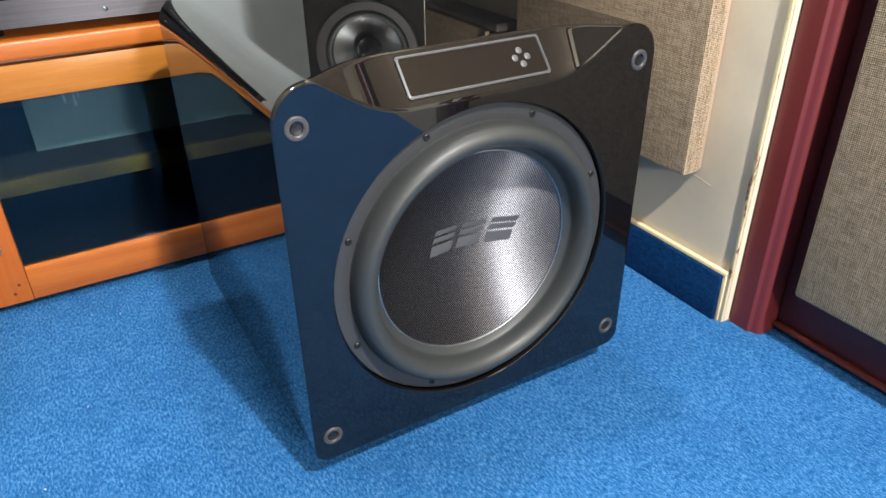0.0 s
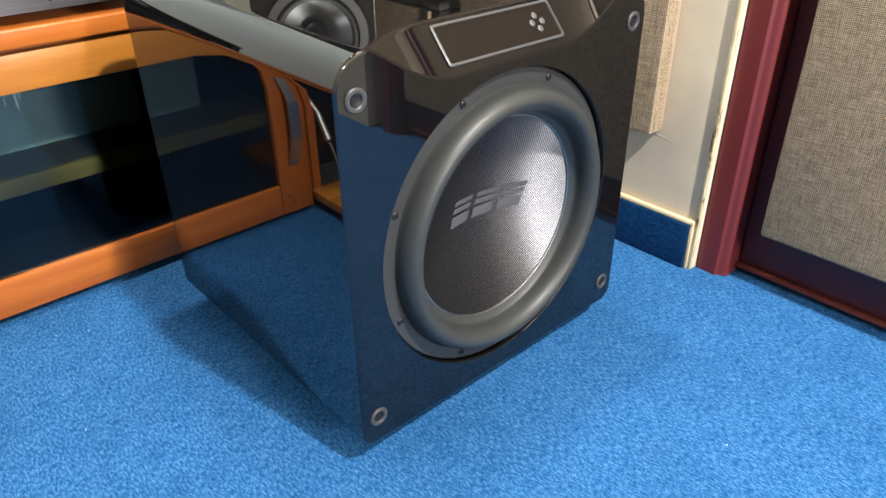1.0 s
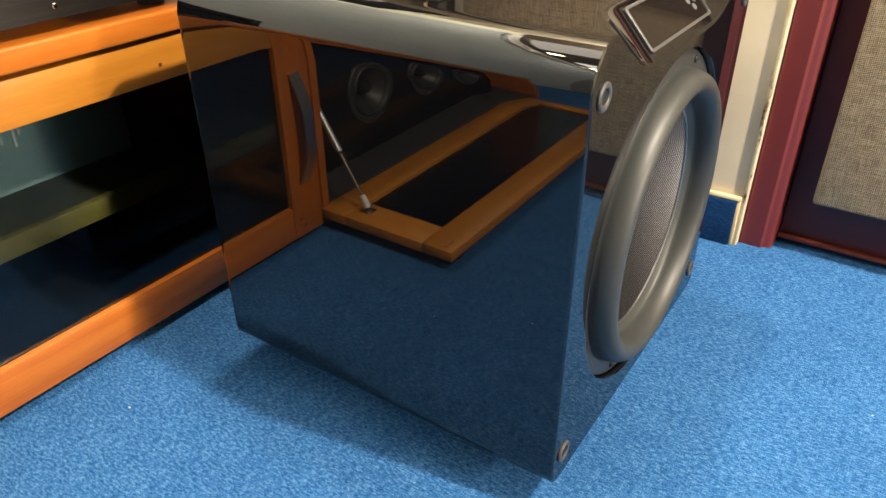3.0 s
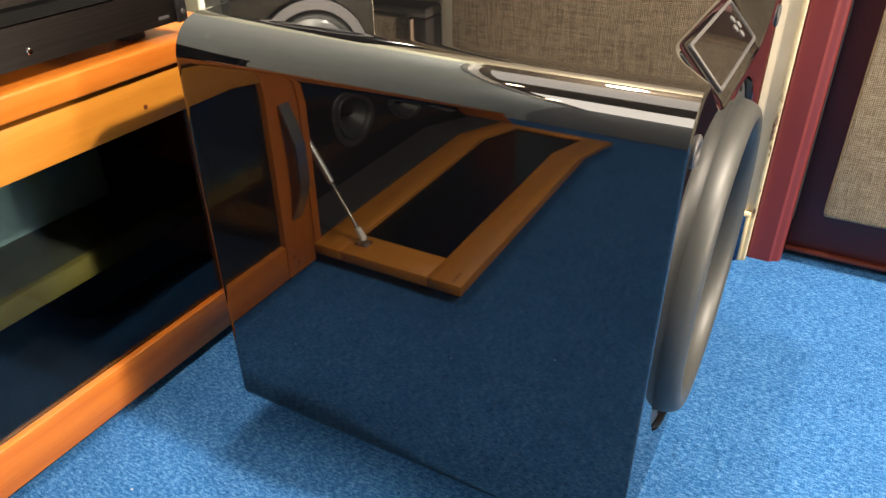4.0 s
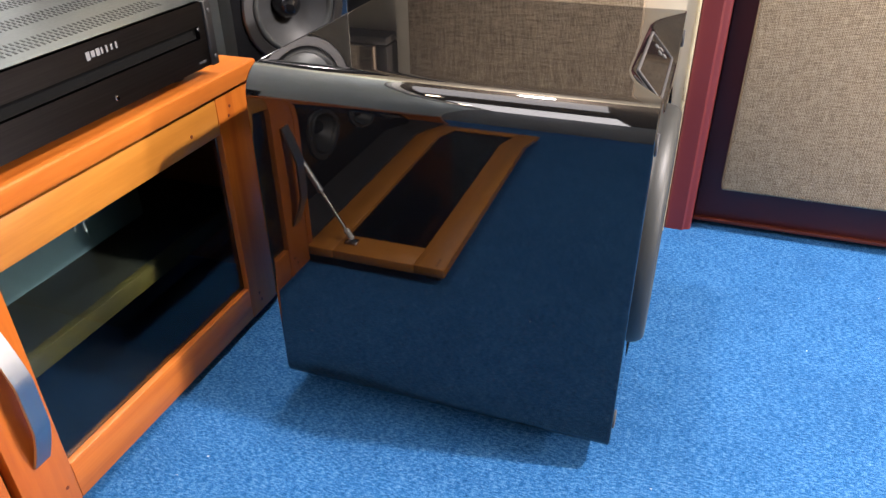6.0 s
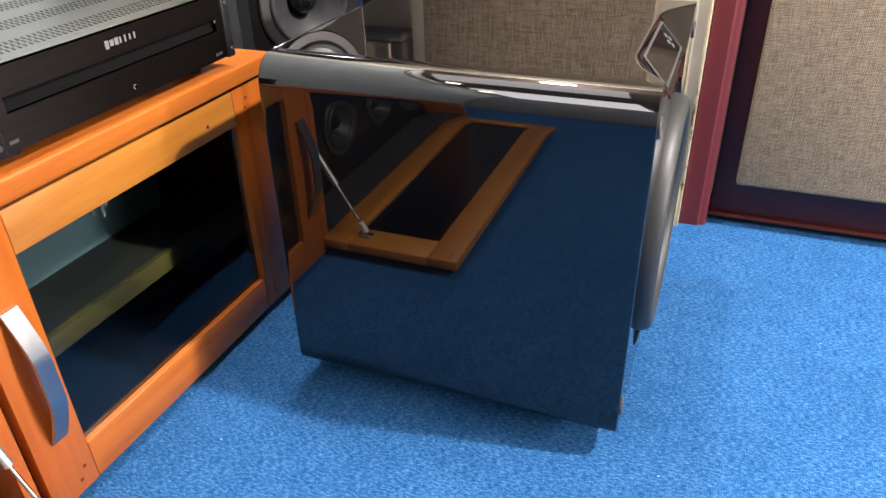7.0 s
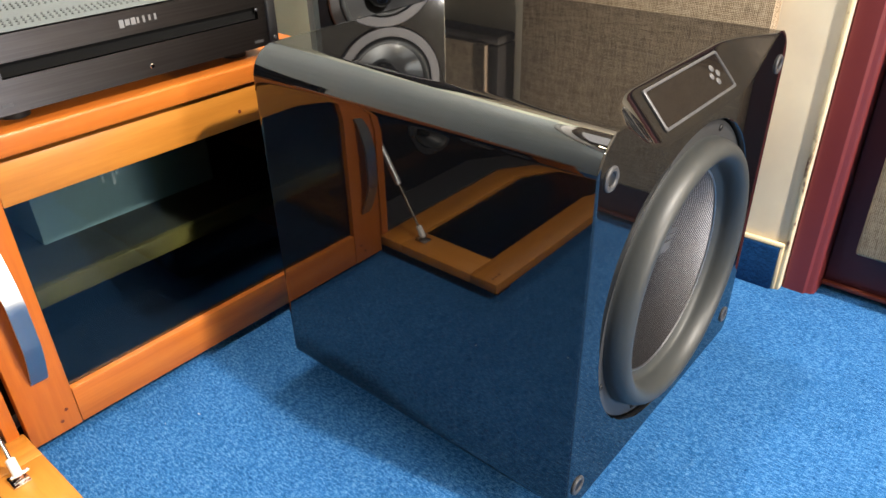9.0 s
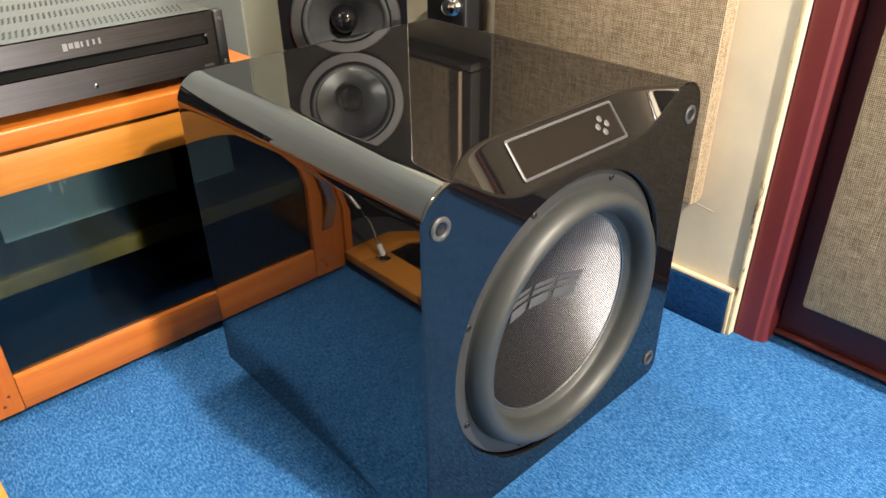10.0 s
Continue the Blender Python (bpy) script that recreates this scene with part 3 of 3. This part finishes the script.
def baffle(x0, x1, z0, z1, y, depth, holes, r):
    """A front board facing -y with round holes at (x, z), one above or beside another."""
    bm = bmesh.new()
    wide = x1 - x0 > z1 - z0
    holes = sorted(holes, key=lambda h: h[0] if wide else h[1])
    cuts = [(x0 if wide else z0)] + [((a[0] + b[0]) if wide else (a[1] + b[1])) / 2 for a, b in zip(holes, holes[1:])] + [(x1 if wide else z1)]
    n = 72
    for (hx, hz), lo, hi in zip(holes, cuts, cuts[1:]):
        bx0, bx1, bz0, bz1 = (lo, hi, z0, z1) if wide else (x0, x1, lo, hi)
        corner = [math.atan2(b - hz, a - hx) % (2 * math.pi) for a in (bx0, bx1) for b in (bz0, bz1)]
        ways = sorted([2 * math.pi * i / n for i in range(n)] + corner)
        out, rim = [], []
        for a in ways:
            c, s = math.cos(a), math.sin(a)
            k = min(((bx1 - hx) if c > 0 else (bx0 - hx)) / c if abs(c) > 1e-9 else 9, ((bz1 - hz) if s > 0 else (bz0 - hz)) / s if abs(s) > 1e-9 else 9)
            out.append((hx + k * c, hz + k * s))
            rim.append((hx + r * c, hz + r * s))
        rows = [[(x, y + depth, z) for x, z in out], [(x, y, z) for x, z in out], [(x, y, z) for x, z in rim], [(x, y + depth, z) for x, z in rim]]
        vs = [[bm.verts.new(p) for p in row] for row in rows]
        for a, b in zip(vs, vs[1:]):
            for i in range(len(a)):
                j = (i + 1) % len(a)
                if (Vector(a[i].co) - Vector(a[j].co)).length > 1e-7 or (Vector(b[i].co) - Vector(b[j].co)).length > 1e-7:
                    bm.faces.new((a[i], a[j], b[j], b[i]))
    return bm


def driver(name, parent, at, r, ring_label, ring=None, cone=None):
    """A cone driver with trim ring, facing -y."""
    rim = part(name, turned(at, FRONT, [(r, -0.002), (r, 0.004), (r * 0.975, 0.006), (r * 0.82, 0.006), (r * 0.80, 0.004), (r * 0.80, -0.002)], 72, False), ring or RING, parent, ring_label)
    part("surround", turned(at, FRONT, [(r * 0.80, 0.0), (r * 0.78, 0.006), (r * 0.74, 0.008), (r * 0.70, 0.006), (r * 0.67, 0.0)], 72, False), RUBBER, rim, "", 60)
    part("cone", turned(at, FRONT, [(r * 0.67, 0.0), (r * 0.55, -0.010), (r * 0.25, -0.034), (r * 0.24, -0.036)], 72, False), cone or ALU_CONE, rim, "shallow metal cone", 60)
    part("dust_cap", turned(at, FRONT, [(r * 0.25, -0.036), (r * 0.245, -0.022), (r * 0.20, -0.010), (r * 0.12, -0.003), (0.0002, 0.0)], 48, False), TOWER_GLOSS, rim, "glossy black dust cap", 60)
    return rim


centre = thing("centre_speaker", (-0.6, 1.5, 0.0465), "black centre loudspeaker inside the open cabinet bay", "loudspeaker")
part("enclosure", box(-0.98, -0.25, 1.435, 1.70, 0.0465, 0.33, 0.002, 2), TOWER_GLOSS, centre)
part("baffle", baffle(-0.98, -0.25, 0.0465, 0.33, 1.388, 0.0465, ((-0.455, 0.185), (-0.665, 0.185), (-0.86, 0.185)), 0.066), TOWER_GLOSS, centre)
for x in (-0.455, -0.665, -0.86):
    rim = driver("woofer", centre, (x, 1.388, 0.185), 0.075, "black woofer ring", FLANGE, FLANGE)
    for i in range(4):
        a = radians(90 * i)
        part("screw", turned((x + 0.070 * math.cos(a), 1.382, 0.185 + 0.070 * math.sin(a)), FRONT, [(0.005, 0), (0.004, 0.002), (0.0002, 0.003)], 14), CHROME, rim)

# amplifier on the cabinet
amp = thing("amplifier", (0.119, 1.48, 0.4605), "dark grey power amplifier with a slotted front on the cabinet", "amplifier")
AX0, AX1, AY, AZ0, AZ1 = -0.096, 0.333, 1.289, 0.478, 0.568
part("chassis", box(AX0 + 0.004, AX1 - 0.004, AY + 0.012, AY + 0.36, AZ0 + 0.002, AZ1 - 0.002, 0.002), AMP_TOP, amp, "grey steel case")
plate = bmesh.new()
SL0, SL1, SB, ST = -0.063, 0.302, 0.519, 0.537
for b in ((AX0 + 0.017, AX1 - 0.017, AZ0, SB), (AX0 + 0.017, AX1 - 0.017, ST, AZ1), (AX0 + 0.017, SL0, SB, ST), (SL1, AX1 - 0.017, SB, ST)):
    box(b[0], b[1], AY, AY + 0.010, b[2], b[3], 0.0, bm=plate)
front = part("faceplate", plate, AMP_FRONT, amp, "brushed dark aluminium faceplate")
part("slot", box(SL0 - 0.002, SL1 + 0.002, AY + 0.007, AY + 0.0115, SB - 0.002, ST + 0.002), SLOT, amp, "recessed glossy black strip")
for x0, x1 in ((AX0, AX0 + 0.0168), (AX1 - 0.0168, AX1)):
    cheek = part("end_cheek", box(x0, x1, AY - 0.004, AY + 0.014, AZ0 - 0.002, AZ1 + 0.001, 0.003, 3), BLACK, amp, "black end cheek")
    for z in (AZ0 + 0.011, AZ1 - 0.013):
        part("screw", turned(((x0 + x1) / 2, AY - 0.004, z), FRONT, [(0.0032, 0), (0.0032, 0.001), (0.0024, 0.0018), (0.0001, 0.0018)], 16), SOCKET, cheek)
vents = bmesh.new()
for bank in range(3):
    for row in range(3):
        for col in range(44):
            x = AX0 + 0.030 + col * 0.0083 + row * 0.0040
            y = AY + 0.052 + bank * 0.095 + row * 0.0155
            q = Matrix.Translation((x, y, AZ1 - 0.0018)) @ Matrix.Rotation(radians(-24), 4, "Z") @ Matrix.Diagonal((0.0026, 0.0125, 0.0008, 1))
            bmesh.ops.create_cube(vents, size=1.0, matrix=q)
tagged(part("lid_vent", vents, BLACK, amp, "rows of dark vent slots in the lid"), kind="stuff")
part("power_button", turned((0.121, AY, 0.492), FRONT, [(0.0034, -0.001), (0.0034, 0.0012), (0.0026, 0.0022), (0.0001, 0.0024)], 20), CHROME, amp, "small chrome power button")
for i in range(7):
    x0, low = 0.090 + 0.0082 * i, (0.5475, 0.5495, 0.5490, 0.5495, 0.5490, 0.5500, 0.5495)[i]
    part("maker_mark", box(x0, x0 + (0.0062 if i in (0, 1, 2) else 0.0030), AY - 0.0005, AY + 0.002, low, 0.5575 - 0.0006 * (i % 2)), MARK, front, "plain pale printed mark")
for x, z in ((SL1 - 0.002, 0.533),):
    part("slot_screw", turned((x, AY, z), FRONT, [(0.0024, -0.001), (0.0024, 0.0008), (0.0016, 0.0013), (0.0001, 0.0013)], 14), SOCKET, front)
part("maker_mark", box(0.290, 0.306, AY - 0.0004, AY + 0.002, 0.485, 0.4885), SILVER, front)
part("maker_mark", box(-0.072, -0.060, AY - 0.0004, AY + 0.002, 0.487, 0.491), SILVER, front)
for x in (AX0 + 0.05, AX1 - 0.05):
    for y in (AY + 0.05, AY + 0.31):
        part("foot", turned((x, y, 0.4606), (0, 0, 1), [(0.018, 0), (0.018, 0.017), (0.016, 0.0192)], 24), BLACK, amp)

# tower loudspeaker behind the subwoofer
tower = thing("tower_speaker", (0.575, 1.291, 0.0), "tall black gloss tower loudspeaker with two ringed woofers", "loudspeaker")
flank = [(0.114 - 0.055 * (i / 10) ** 1.7, 1.3380 + 0.030 * i) for i in range(11)]
part("enclosure", prism([(0.569 - w, y) for w, y in flank] + [(0.569 + w, y) for w, y in flank[::-1]], 0.0, 1.08), TOWER_SIDE, tower, "satin slate-grey flank tapering to the back")
part("baffle", baffle(0.455, 0.683, 0.0, 1.08, 1.291, 0.0463, ((0.572, 0.507), (0.572, 0.704)), 0.088), TOWER_GLOSS, tower)
driver("woofer", tower, (0.572, 1.291, 0.507), 0.1, "pale grey woofer trim ring", None, FLANGE)
driver("woofer", tower, (0.572, 1.291, 0.704), 0.1, "pale grey woofer trim ring")
# Highlight along the rounded baffle edge, built as a chrome strip.
part("edge_highlight", box(0.6832, 0.6855, 1.2925, 1.300, 0.0, 1.08, 0.0008), CHROME, tower, "thin chrome strip standing in for the highlight on the baffle edge")
tower.rotation_euler = (0, 0, radians(-29))

# dark-edged fabric panel and a black box beyond it
panel2 = thing("acoustic_panel", (0.88, 1.5, 0.6), "brown fabric acoustic panel with a dark frame on the wall", "acoustic panel", "acoustic panels")
part("fabric", box(0.836, 0.8985, 1.2715, 1.74, 0.692, 1.4, 0.004), BURLAP, panel2)
part("dark_frame", box(0.838, 0.8985, 1.238, 1.745, 0.672, 0.691, 0.006), DARK_WOOD, panel2, "dark frame edge")
part("dark_frame", box(0.838, 0.8985, 1.238, 1.2655, 0.6915, 1.4, 0.004), DARK_WOOD, panel2, "dark frame edge")
# The lit panel edge is put in as a pale plywood-coloured strip.
part("lit_edge", box(0.830, 0.842, 1.2660, 1.2710, 0.6925, 1.4, 0.001), PLY, panel2, "thin pale strip standing in for the panel's lit edge")

case = thing("equipment_case", (0.83, 1.30, 0.0), "black upright equipment case with a chrome knob by the wall", "case")
part("shell", box(0.826, 0.884, 1.245, 1.36, 0.0, 0.53, 0.006, 3), BLACK, case)
part("knob", turned((0.8255, 1.275, 0.500), (-1, -0.25, 0.05), [(0.016, 0), (0.018, 0.006), (0.012, 0.012), (0.015, 0.024), (0.008, 0.030), (0.0002, 0.031)], 32), CHROME, case, "chrome knob")

# lint and the round dent left on the carpet
lint = bmesh.new()
rng = random.Random(4)
for i in range(26):
    x, y = rng.uniform(-0.6, 0.9), rng.uniform(0.1, 1.25)
    q = Matrix.Translation((x, y, 0.0018)) @ Matrix.Rotation(rng.uniform(0, 3.1), 4, "Z") @ Matrix.Diagonal((rng.uniform(0.001, 0.0035), 0.0007, 0.0007, 1))
    bmesh.ops.create_cube(lint, size=1.0, matrix=q)
tagged(new("carpet_lint", mesh_of("carpet_lint", lint, WHITE_PLASTIC)), "tiny pale lint specks on the blue carpet", "lint", kind="stuff")
dent = thing("carpet_dent", (0.393, 0.593, 0.0), "faint round dent pressed into the blue carpet", "dent")
part("ridge", turned((0.393, 0.593, 0.0), (0, 0, 1), [(0.0400, -0.0006), (0.0350, 0.0003), (0.0310, 0.0009), (0.0275, 0.0013), (0.0250, 0.0012), (0.0225, 0.0007), (0.0200, 0.0002), (0.0150, -0.0006)], 64, False), CARPET, dent, "", 80)
